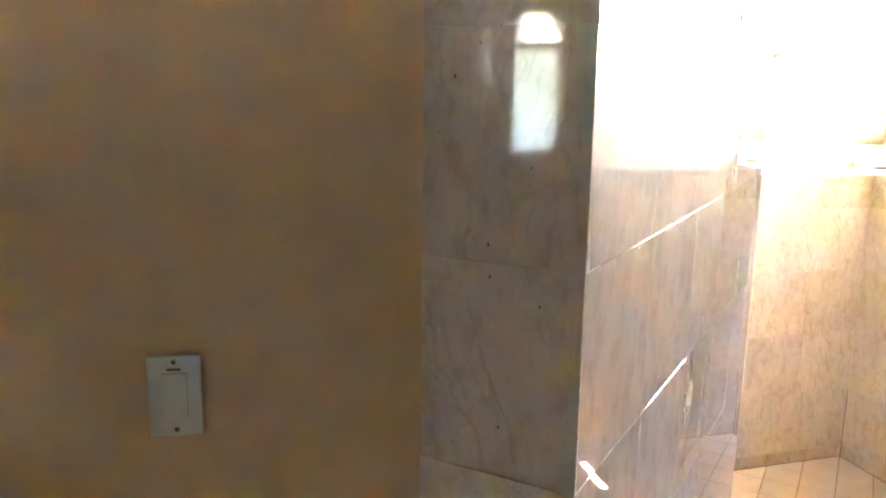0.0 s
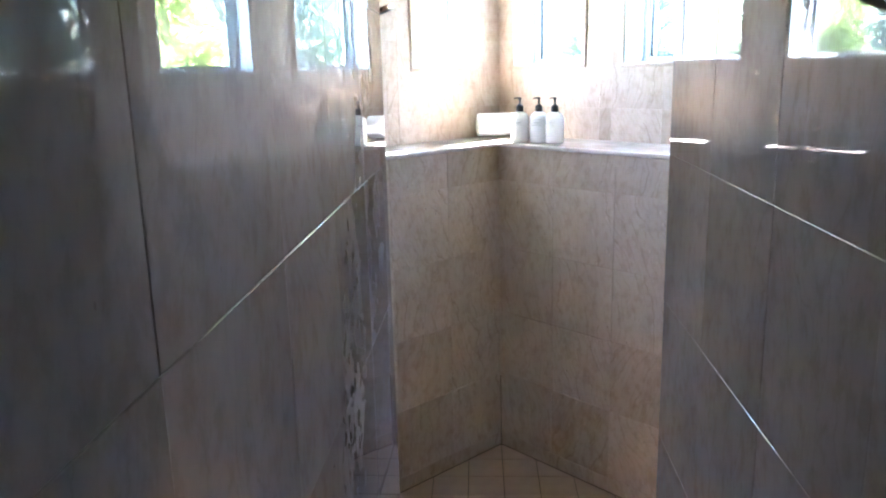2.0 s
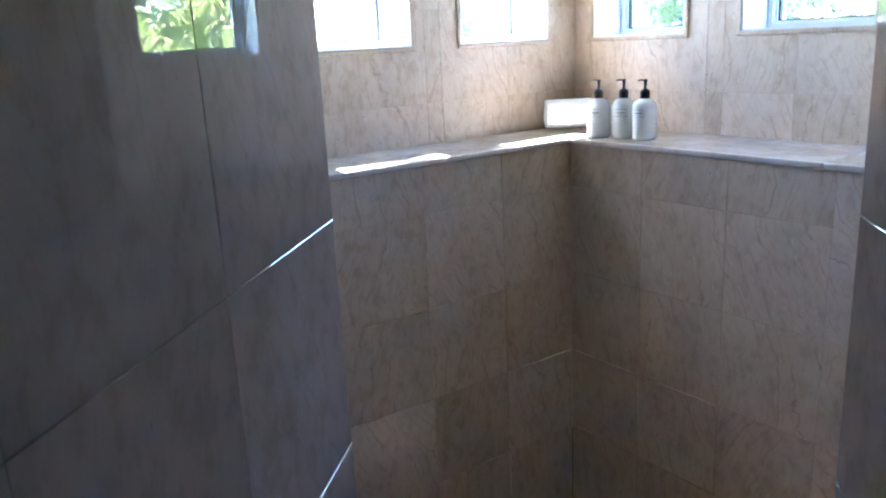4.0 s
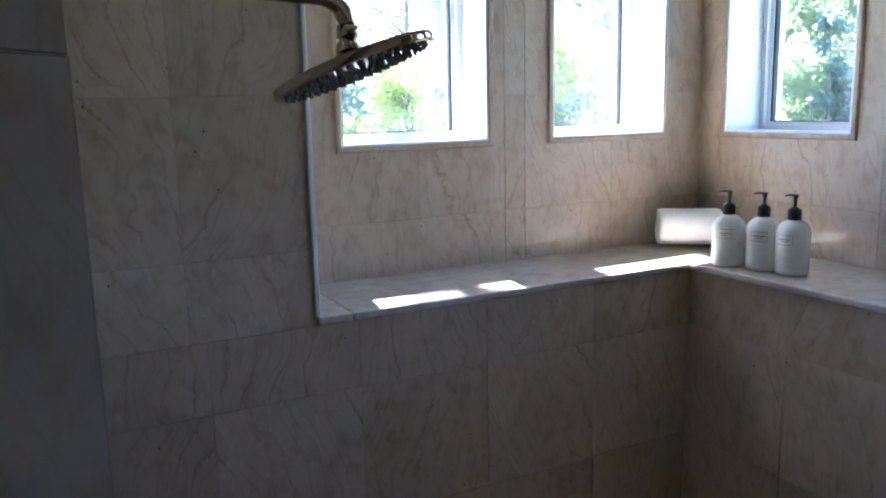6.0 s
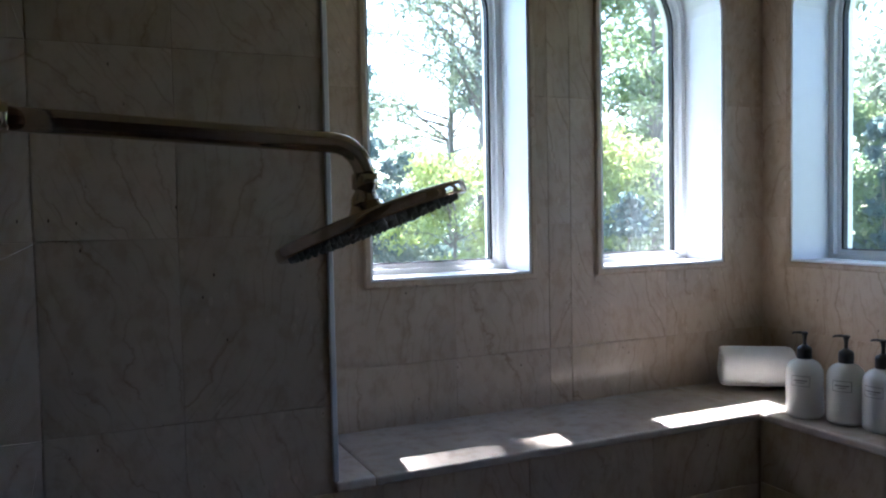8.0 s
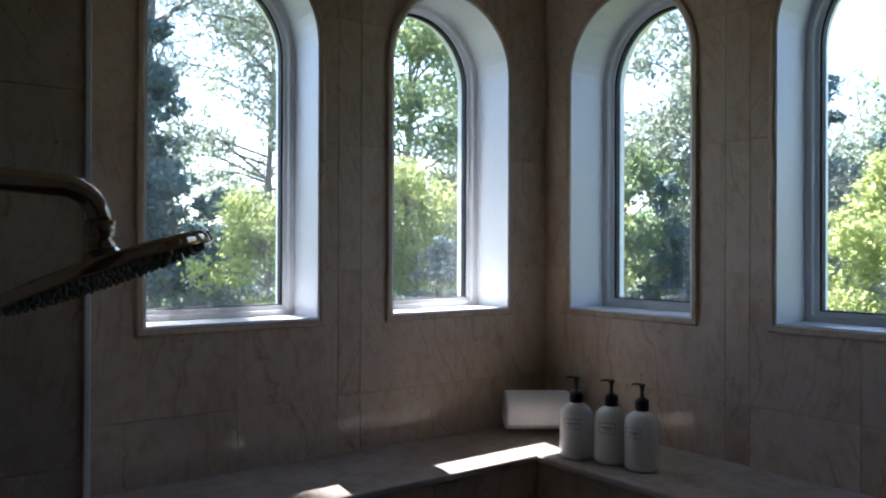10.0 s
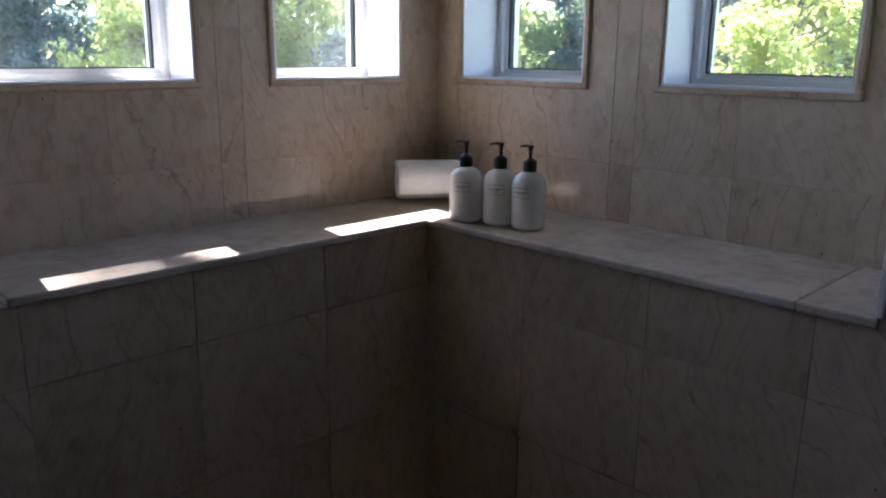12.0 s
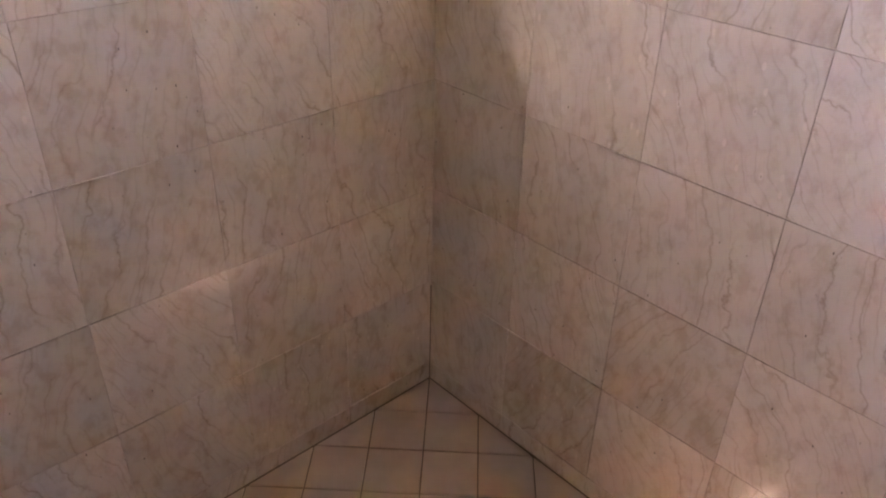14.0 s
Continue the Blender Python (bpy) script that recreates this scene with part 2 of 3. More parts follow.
def tube(bm, path, radius, n=16):
    """A round bar along a list of points; radius a number or one for each point."""
    pts = [Vector(p) for p in path]
    rad = radius if isinstance(radius, (list, tuple)) else [radius] * len(pts)
    up = Vector((0.13, 0.31, 0.94)).normalized()
    rings = []
    for i, p in enumerate(pts):
        t = (pts[min(i + 1, len(pts) - 1)] - pts[max(i - 1, 0)]).normalized()
        a = t.cross(up).normalized()
        b = t.cross(a)
        rings.append([bm.verts.new(p + rad[i] * (a * math.cos(2 * math.pi * k / n) + b * math.sin(2 * math.pi * k / n))) for k in range(n)])
    for a, b in zip(rings, rings[1:]):
        for i in range(n):
            bm.faces.new([a[i], a[(i + 1) % n], b[(i + 1) % n], b[i]])
    bm.faces.new(rings[0])
    bm.faces.new(rings[-1])


def clip(poly, nx, nz, c):
    """The part of a convex polygon where nx * x + nz * z <= c."""
    out = []
    for i, p in enumerate(poly):
        q = poly[(i + 1) % len(poly)]
        dp, dq = nx * p[0] + nz * p[1] - c, nx * q[0] + nz * q[1] - c
        if dp <= 0:
            out.append(p)
        if (dp < 0) != (dq < 0) and abs(dp - dq) > 1e-12:
            s = dp / (dp - dq)
            out.append((p[0] + s * (q[0] - p[0]), p[1] + s * (q[1] - p[1])))
    clean = []
    for p in out:
        if not clean or math.dist(p, clean[-1]) > 1e-5:
            clean.append(p)
    if len(clean) > 1 and math.dist(clean[0], clean[-1]) < 1e-5:
        clean.pop()
    return clean if len(clean) > 2 else []


def edges_of(hole):
    for i, p in enumerate(hole):
        q = hole[(i + 1) % len(hole)]
        nx, nz = q[1] - p[1], p[0] - q[0]
        yield nx, nz, nx * p[0] + nz * p[1]


def minus(polys, hole):
    """Convex polygons less a convex, anticlockwise hole."""
    out = []
    for poly in polys:
        inside = poly
        for nx, nz, c in edges_of(hole):
            piece = clip(inside, -nx, -nz, -c)
            inside = clip(inside, nx, nz, c)
            if piece and len(inside) == 0:
                out.append(piece)
                break
            if piece:
                out.append(piece)
            if not inside:
                break
    return out


def prism(bm, poly, n0, n1, chamfer=0.0):
    """A slab over a polygon (s, z), from depth n0 to n1, which faces +n; local axes are s, n, z."""
    back = [bm.verts.new((p[0], n0, p[1])) for p in poly]
    if chamfer:
        cx, cz = sum(p[0] for p in poly) / len(poly), sum(p[1] for p in poly) / len(poly)
        mid = [bm.verts.new((p[0], n1 - chamfer, p[1])) for p in poly]
        front = [bm.verts.new((p[0] + chamfer * (1 if cx > p[0] else -1), n1, p[1] + chamfer * (1 if cz > p[1] else -1))) for p in poly]
        rings = [back, mid, front]
    else:
        front = [bm.verts.new((p[0], n1, p[1])) for p in poly]
        rings = [back, front]
    for a, b in zip(rings, rings[1:]):
        for i in range(len(a)):
            j = (i + 1) % len(a)
            bm.faces.new([a[i], a[j], b[j], b[i]])
    bm.faces.new(back)
    bm.faces.new(front)


def wall_frame(origin, end):
    """Local axes of a wall seen from the room: s from origin to end, n into the room, z up."""
    o, e = Vector((*origin, 0)), Vector((*end, 0))
    s = (e - o).normalized()
    n = Vector((s.y, -s.x, 0))
    m = Matrix((s, n, (0, 0, 1))).transposed().to_4x4()
    m.translation = o
    return m, (e - o).length


def grown(hole, g):
    """The outline of a round-headed opening, larger by g all round."""
    xs, zs = [p[0] for p in hole], [p[1] for p in hole]
    return arch(min(xs), max(xs), min(zs), max(zs) - (max(xs) - min(xs)) / 2, g)


TILE_MESHES = {}


def tile_wall(name, origin, end, z0, z1, cols, rows, material, grout, holes=(), thick=0.12, joint=0.0009, before=0.0, after=0.0):
    """A wall of stone tiles: a backing with grout-coloured face, and one object for each tile. The room is at +n."""
    m, length = wall_frame(origin, end)
    polys = [[(-before, z0 - (0.15 if z0 == 0 else 0)), (length + after, z0 - (0.15 if z0 == 0 else 0)), (length + after, z1), (-before, z1)]]
    for h in holes:
        polys = minus(polys, grown(h, 0.024))
    bm = bmesh.new()
    for p in polys:
        prism(bm, p, -thick, -0.0018)
    wall = part(name, bm, grout)
    wall.matrix_world = m
    tagged(wall, "tiled shower wall of polished beige veined marble", kind="structure")
    cuts = [0] + [c for c in cols if 0.012 < c < length - 0.012] + [length]
    levels = [z0] + [r for r in rows if z0 + 0.012 < r < z1 - 0.012] + [z1]
    for a, b in zip(cuts, cuts[1:]):
        for c, d in zip(levels, levels[1:]):
            h = joint / 2
            cx, cz = (a + b) / 2, (c + d) / 2
            rect = [(a + h, c + h), (b - h, c + h), (b - h, d - h), (a + h, d - h)]
            pieces = [rect]
            for hole in holes:
                xs, zs = [p[0] for p in hole], [p[1] for p in hole]
                if max(xs) > a and min(xs) < b and max(zs) > c and min(zs) < d:
                    pieces = minus(pieces, hole)
            if not pieces:
                continue
            whole = pieces == [rect]
            key = (round(b - a, 4), round(d - c, 4), material.name)
            if whole and key in TILE_MESHES:
                me = TILE_MESHES[key]
            else:
                bm = bmesh.new()
                for p in pieces:
                    prism(bm, [(x - cx, z - cz) for x, z in p], -0.009, 0, 0.0006 if whole else 0)
                me = bpy.data.meshes.new("tile")
                bmesh.ops.recalc_face_normals(bm, faces=bm.faces)
                bm.to_mesh(me)
                bm.free()
                me.materials.append(material)
                if whole:
                    TILE_MESHES[key] = me
            t = new("tile", me)
            t.parent = wall
            t.location = (cx, random.uniform(-0.0003, 0.0003), cz)
            t.rotation_euler = (random.uniform(-1, 1) * 0.0016, 0, random.uniform(-1, 1) * 0.0016)
    return wall


def arch(a, b, z0, spring, grow=0.0, n=16):
    """Anticlockwise outline of a round-headed opening between a and b."""
    r, c = (b - a) / 2 + grow, (a + b) / 2
    pts = [(c - r, z0 - grow), (c + r, z0 - grow)]
    pts += [(c + r * math.cos(math.pi * i / n), spring + r * math.sin(math.pi * i / n)) for i in range(n + 1)]
    return pts


def band(bm, outer, inner, n0, n1):
    """A frame between two outlines with equally many points, from depth n0 to n1."""
    k = len(outer)
    o0 = [bm.verts.new((p[0], n0, p[1])) for p in outer]
    o1 = [bm.verts.new((p[0], n1, p[1])) for p in outer]
    i0 = [bm.verts.new((p[0], n0, p[1])) for p in inner]
    i1 = [bm.verts.new((p[0], n1, p[1])) for p in inner]
    for i in range(k):
        j = (i + 1) % k
        bm.faces.new([o1[i], o1[j], i1[j], i1[i]])
        bm.faces.new([i1[i], i1[j], i0[j], i0[i]])
        bm.faces.new([i0[i], i0[j], o0[j], o0[i]])
        bm.faces.new([o0[i], o0[j], o1[j], o1[i]])


# ---- plan ----
WEST, SOUTH = -1.458, -1.515
LEDGE = 1.425
NY, EX = 0.282, 0.306
CEIL = 2.85
NICHE_W, NICHE_S = -1.005, -1.005
PL, PR = (-1.458, -1.06), (-1.105, -1.515)
PJ, PT = (-2.516, -2.090), (-2.683, -1.923)
PK = (-2.148, -2.522)
ROWS = [0.065 + 0.3 * k for k in range(10)]
PASS_ROWS = [0.062 + 0.3 * k for k in range(10)]
RIGHT_ROWS = [0.076 + 0.3 * k for k in range(10)]
SILL, SPRING = 1.75, 2.392
OUT = 0.24
SUN_CUT_EAVE = 0.828


def grid(first, step, length):
    return [first + step * k for k in range(int(length / step) + 2) if first + step * k < length]


# structure: shower walls
NW_WINDOWS = [(-0.833, -0.434), (-0.232, 0.160)]
EW_WINDOWS = [(-0.215, 0.184), (-0.825, -0.426)]
tile_wall("wall_north_lower", (WEST, 0), (0, 0), 0, LEDGE - 0.016, [-WEST - 0.3055 * k for k in range(4, 0, -1)], ROWS, M_STONE, M_GROUT, before=0.1, after=0.12)
tile_wall("wall_east_lower", (0, 0), (0, SOUTH), 0, LEDGE - 0.016, [0.3045 * k for k in range(1, 5)], ROWS, M_STONE, M_GROUT, before=0.12, after=0.1)
tile_wall("wall_north_pier", (WEST, 0), (NICHE_W, 0), LEDGE - 0.016, CEIL, [0.205], ROWS, M_STONE, M_GROUT, thick=0.1, before=0.1)
tile_wall("wall_east_pier", (0, NICHE_S), (0, SOUTH), LEDGE - 0.016, CEIL, [0.2], ROWS, M_STONE, M_GROUT, thick=0.1, after=0.1)
tile_wall("wall_niche_west", (NICHE_W, 0.002), (NICHE_W, NY), LEDGE, CEIL, [], ROWS, M_STONE, M_GROUT, thick=0.1, after=0.24)
tile_wall("wall_niche_south", (EX, NICHE_S), (0.002, NICHE_S), LEDGE, CEIL, [], ROWS, M_STONE, M_GROUT, thick=0.1, before=0.24)
nholes = [arch(a - NICHE_W, b - NICHE_W, SILL, SPRING) for a, b in NW_WINDOWS]
eholes = [arch(NY - b, NY - a, SILL, SPRING) for a, b in EW_WINDOWS]
tile_wall("wall_north_windows", (NICHE_W, NY), (EX, NY), LEDGE, CEIL, [-0.632 - NICHE_W, -0.383 - NICHE_W, -0.320 - NICHE_W, -0.03 - NICHE_W], ROWS, M_STONE, M_GROUT, holes=nholes, thick=OUT, before=0.1, after=OUT)
tile_wall("wall_east_windows", (EX, NY), (EX, NICHE_S), LEDGE, CEIL, [NY - 0.003, NY + 0.303, NY + 0.365, NY + 0.608, NY + 0.9], ROWS, M_STONE, M_GROUT, holes=eholes, thick=OUT, before=OUT, after=0.1)
# the next four walls wear the polished stone darkened for shade
tile_wall("wall_west", PL, (WEST, 0), 0, CEIL, [0.163, 0.463, 0.763], PASS_ROWS, M_STONE_SHINY_SHADED, M_GROUT_PALE, thick=0.1, after=0.1)
tile_wall("wall_south", (0, SOUTH), PR, 0, CEIL, [0.297, 0.594, 0.891], RIGHT_ROWS, M_STONE_SHINY_SHADED, M_GROUT_PALE, thick=0.1, before=0.1)
tile_wall("wall_passage_left", PJ, PL, 0, CEIL, [0.315, 0.635, 0.91, 1.18], PASS_ROWS, M_STONE_SHINY_SHADED, M_GROUT_PALE, thick=0.08)
tile_wall("wall_passage_right", PR, PK, 0, CEIL, [0.292, 0.583, 0.872, 1.165], RIGHT_ROWS, M_STONE_SHINY_SHADED, M_GROUT_PALE, thick=0.08)
jm, jl = wall_frame(PT, PJ)
tile_wall("wall_jamb", PT, PJ, 0, CEIL, [], PASS_ROWS, M_JAMB, M_GROUT_PALE, thick=0.06)


# ledge
def ledge():
    root = new("shower_ledge")
    tagged(root, "pale polished marble ledge running under the arched windows, front edge rounded", "ledge", kind="structure")
    def slab(x0, x1, y0, y1):
        bm = bmesh.new()
        box(bm, x0, x1, y0, y1, LEDGE - 0.0155, LEDGE + 0.003, 0.005)
        part("slab", bm, M_LEDGE, root)
    xs = [NICHE_W, -0.93, 0.0]
    for a, b in zip(xs, xs[1:]):
        slab(a + 0.0004, b - 0.0004, -0.008, NY + 0.01)
    slab(0.0004 - 0.0084, EX + 0.01, 0.0006, NY + 0.01)
    ys = [0.0, -0.88, NICHE_S]
    for a, b in zip(ys, ys[1:]):
        slab(-0.008, EX + 0.01, b + 0.0004, a - 0.0004)
    bm = bmesh.new()
    box(bm, NICHE_W, EX, 0.002, NY, 1.0, LEDGE - 0.017)
    box(bm, 0.002, EX, NICHE_S, 0.0, 1.0, LEDGE - 0.017)
    part("core", bm, M_GROUT, root)


ledge()


# corner trims of the niche
def trim(x, y, z0, z1):
    bm = bmesh.new()
    box(bm, x - 0.004, x + 0.006, y - 0.004, y + 0.006, z0, z1, 0.002)
    tagged(part("trim", bm, M_WHITE), "thin pale metal corner trim of the window niche", kind="structure")


trim(NICHE_W, -0.002, LEDGE + 0.004, CEIL)
trim(-0.002, NICHE_S, LEDGE + 0.004, CEIL)


# floor, ceiling
def clip_to(poly, room):
    for nx, nz, c in edges_of(room):
        poly = clip(poly, nx, nz, c)
        if not poly:
            return []
    return poly


ROOM = [(0, 0), (WEST, 0), PL, PR, (0, SOUTH)]
bm = bmesh.new()
box(bm, -7.2, 0.6, -6.2, 0.6, -0.2, -0.003)
floor = tagged(part("floor", bm, M_FLOOR_GROUT), "shower floor of small beige square tiles laid diagonally with brown grout", kind="structure")
# unseen bath floor, added pale so that it bounces light into the passage
bm = bmesh.new()
box(bm, -6.3, -2.76, -6.0, -1.3, -0.0028, 0.0)
box(bm, -2.759, -1.0, -6.0, -2.6, -0.0028, 0.0)
tagged(part("floor_bath", bm, M_SUBFLOOR), "unseen floor of the outer bathroom, pale to bounce light", kind="structure")
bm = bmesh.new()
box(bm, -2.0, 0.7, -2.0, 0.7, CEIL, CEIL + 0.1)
tagged(part("ceiling", bm, M_CEILING), "unseen ceiling over the shower, beige to cut bounced light", kind="structure")
bm = bmesh.new()
box(bm, -7.2, -2.001, -6.2, 0.7, CEIL + 0.001, CEIL + 0.1)
box(bm, -2.0, 0.7, -6.2, -2.001, CEIL + 0.001, CEIL + 0.1)
tagged(part("ceiling_bath", bm, M_CEILING_BATH), "unseen ceiling of the outer bathroom, white to add bounced light", kind="structure")


# outer bathroom
def plain_wall(name, a, b, z0, z1, material, thick=0.1, holes=(), label=""):
    m, length = wall_frame(a, b)
    polys = [[(0, z0), (length, z0), (length, z1), (0, z1)]]
    for h in holes:
        polys = minus(polys, h)
    bm = bmesh.new()
    for p in polys:
        prism(bm, p, -thick, 0)
    w = part(name, bm, material)
    w.matrix_world = m
    return tagged(w, label or "tan painted plaster wall", kind="structure")


TAN_DIR = Vector((-0.985, 0.12, 0)).normalized()
TA = (PT[0] + 0.004, PT[1] - 0.001)
TB = (PT[0] + TAN_DIR.x * 3.6, PT[1] + TAN_DIR.y * 3.6)
plain_wall("wall_tan", TB, TA, 0, CEIL, M_TAN)
BATH_HOLES = [[(2.27, 1.42), (2.58, 1.42), (2.58, 2.03), (2.27, 2.03)], arch(2.27, 2.58, 2.09, 2.092, 0, 12),
              [(2.71, 1.84), (2.79, 1.84), (2.79, 2.02), (2.71, 2.02)], arch(2.72, 2.78, 2.09, 2.13, 0, 8)]
plain_wall("wall_bath_west", (-6.25, -6.0), (-6.25, -1.4), 0, CEIL, M_TAN, holes=BATH_HOLES)
plain_wall("wall_bath_south", (-1.0, -6.0), (-6.3, -6.0), 0, CEIL, M_TAN)
plain_wall("wall_bath_east", (-1.0, -2.2), (-1.0, -6.0), 0, CEIL, M_TAN)
plain_wall("wall_bath_return", PK, (-0.95, -2.45), 0, CEIL, M_TAN)


# panes of the far bathroom window: frosted below, clear above
wm, _ = wall_frame((-6.25, -6.0), (-6.25, -1.4))
for hole, mat in zip(BATH_HOLES, (M_FROSTED, M_GLASS, M_FROSTED, M_GLASS)):
    bm = bmesh.new()
    prism(bm, hole, -0.06, -0.055)
    p = part("window_pane", bm, mat)
    p.matrix_world = wm
    p.visible_shadow = mat is M_FROSTED
    tagged(p, "pane of the far bathroom window", kind="structure")

# unseen overhang added over the shower windows, cutting high sun off the floor
bm = bmesh.new()
box(bm, -1.6, EX + 0.36, NY + OUT + 0.002, SUN_CUT_EAVE, 2.75, 2.84)
box(bm, EX + OUT + 0.002, EX + 0.36, -2.0, NY + OUT, 2.75, 2.84)
tagged(part("sun_cut_eave", bm, M_RENDERED), "unseen narrow overhang added outside the shower windows to cut the high sun", kind="structure")


# windows
def loft(bm, rings):
    """Skin over rings of equally many points (s, z) at depths n: [(outline, n), ...], closed at the end onto the first."""
    vs = [[bm.verts.new((p[0], n, p[1])) for p in o] for o, n in rings]
    for a, b in zip(vs, vs[1:] + vs[:1]):
        for i in range(len(a)):
            j = (i + 1) % len(a)
            bm.faces.new([a[i], a[j], b[j], b[i]])


def window(name, m, a, b):
    """An arched window: stone bead, splayed painted reveal, white frame, black gasket, pane. m: the wall's axes; a, b along it."""
    root = new(name)
    root.matrix_world = m
    tagged(root, "round-headed white-framed window set deep in the marble wall", kind="structure")

    def o(g, low=None):
        return arch(a, b, SILL, SPRING, g, 24) if low is None else [(x, max(z, low)) for x, z in arch(a, b, SILL, SPRING, g, 24)]

    bm = bmesh.new()
    loft(bm, [(o(0.0005), -0.004), (o(0.0005), 0.004), (o(0.004), 0.0065), (o(0.012), 0.0065), (o(0.0155), 0.003), (o(0.0155), -0.004)])
    part("bead", bm, M_STONE, root, "thin marble bead round the opening")
    bm = bmesh.new()
    loft(bm, [(o(-0.005), 0.0035), (o(0.0004), 0.0035), (o(0.0225, SILL - 0.003), -0.165), (o(0.017, SILL), -0.165)])
    part("reveal", bm, M_WHITE, root, "white painted reveal")
    bm = bmesh.new()
    loft(bm, [(o(0.022, SILL - 0.003), -0.156), (o(0.0, SILL + 0.014), -0.156), (o(0.0, SILL + 0.014), -0.23), (o(0.022, SILL - 0.003), -0.23)])
    loft(bm, [(o(-0.0003, SILL + 0.0143), -0.168), (o(-0.008, SILL + 0.024), -0.172), (o(-0.008, SILL + 0.024), -0.215), (o(-0.0003, SILL + 0.0143), -0.215)])
    part("window_frame", bm, M_WHITE, root)
    bm = bmesh.new()
    loft(bm, [(o(-0.0078, SILL + 0.0235), -0.178), (o(-0.0125, SILL + 0.027), -0.178), (o(-0.0125, SILL + 0.027), -0.196), (o(-0.0078, SILL + 0.0235), -0.196)])
    part("gasket", bm, M_GASKET, root, "black rubber gasket")
    bm = bmesh.new()
    prism(bm, o(-0.0079, SILL + 0.0237), -0.190, -0.186)
    pane = part("pane", bm, M_GLASS, root, "clear glass")
    pane.visible_shadow = False
    return root


nm, _ = wall_frame((NICHE_W, NY), (EX, NY))
em, _ = wall_frame((EX, NY), (EX, NICHE_S))
for i, (a, b) in enumerate(NW_WINDOWS):
    window("window_%d" % (i + 1), nm, a - NICHE_W, b - NICHE_W)
for i, (a, b) in enumerate(EW_WINDOWS):
    window("window_%d" % (i + 3), em, NY - b, NY - a)


# ---- things ----
def bottle():
    root = new("soap_bottle")
    bm = bmesh.new()
    R = 0.0385
    lathe(bm, [(0, 0), (R - 0.010, 0), (R - 0.004, 0.002), (R - 0.001, 0.006), (R, 0.012), (R, 0.100), (R - 0.0015, 0.108), (R - 0.005, 0.116), (R - 0.011, 0.123), (R - 0.019, 0.1275), (0.014, 0.1295), (0.0125, 0.135), (0, 0.135)], n=48)
    part("body", bm, M_BOTTLE, root, smooth=True)
    bm = bmesh.new()
    lathe(bm, [(0, 0.130), (0.0150, 0.130), (0.0155, 0.132), (0.0155, 0.150), (0.0140, 0.155), (0.008, 0.158), (0.0055, 0.161), (0, 0.161)], n=28)
    part("collar", bm, M_BLACK, root, "black ribbed collar", smooth=True)
    bm = bmesh.new()
    lathe(bm, [(0, 0.159), (0.0042, 0.159), (0.0040, 0.172), (0.0055, 0.182), (0.0075, 0.185), (0.0075, 0.1885), (0.006, 0.189), (0, 0.189)], n=20)
    tube(bm, [(0.004, 0, 0.1865), (-0.012, 0, 0.1872), (-0.022, 0, 0.1860), (-0.026, 0, 0.1835)], [0.0034, 0.0030, 0.0024, 0.002], 10)
    part("pump", bm, M_BLACK, root, "black pump head with a side spout", smooth=True)
    # label: thin frame and bars printed on the front
    bm = bmesh.new()
    def patch(a0, a1, z0, z1, k=6):
        rr = R + 0.0004
        vs = [(bm.verts.new((rr * math.cos(a0 + (a1 - a0) * i / k), rr * math.sin(a0 + (a1 - a0) * i / k), z0)), bm.verts.new((rr * math.cos(a0 + (a1 - a0) * i / k), rr * math.sin(a0 + (a1 - a0) * i / k), z1))) for i in range(k + 1)]
        for p, q in zip(vs, vs[1:]):
            bm.faces.new([p[0], q[0], q[1], p[1]])
    c, w = math.pi * 1.5, 0.50
    z0, z1 = 0.074, 0.096
    patch(c - w, c + w, z0, z0 + 0.0009)
    patch(c - w, c + w, z1, z1 + 0.0009)
    patch(c - w, c - w + 0.022, z0, z1, 1)
    patch(c + w - 0.022, c + w, z0, z1, 1)
    patch(c - w * 0.72, c + w * 0.72, 0.0855, 0.0875)
    patch(c - w * 0.45, c + w * 0.45, 0.0808, 0.082)
    part("label", bm, M_LABEL, root, "small framed grey printed label")
    return tagged(root, "white soap bottle with black pump standing on the marble ledge", "soap bottle", "soap bottles on the ledge")


BOTTLES = [(0.051, -0.077, -62), (0.083, -0.156, -64), (0.095, -0.233, -82)]
b0 = bottle()
for i, (x, y, r) in enumerate(BOTTLES):
    m = pose(x, y, LEDGE + 0.0032, 0, 0, r)
    if i == 0:
        b0.matrix_basis = m
    else:
        copy_thing(b0, m)


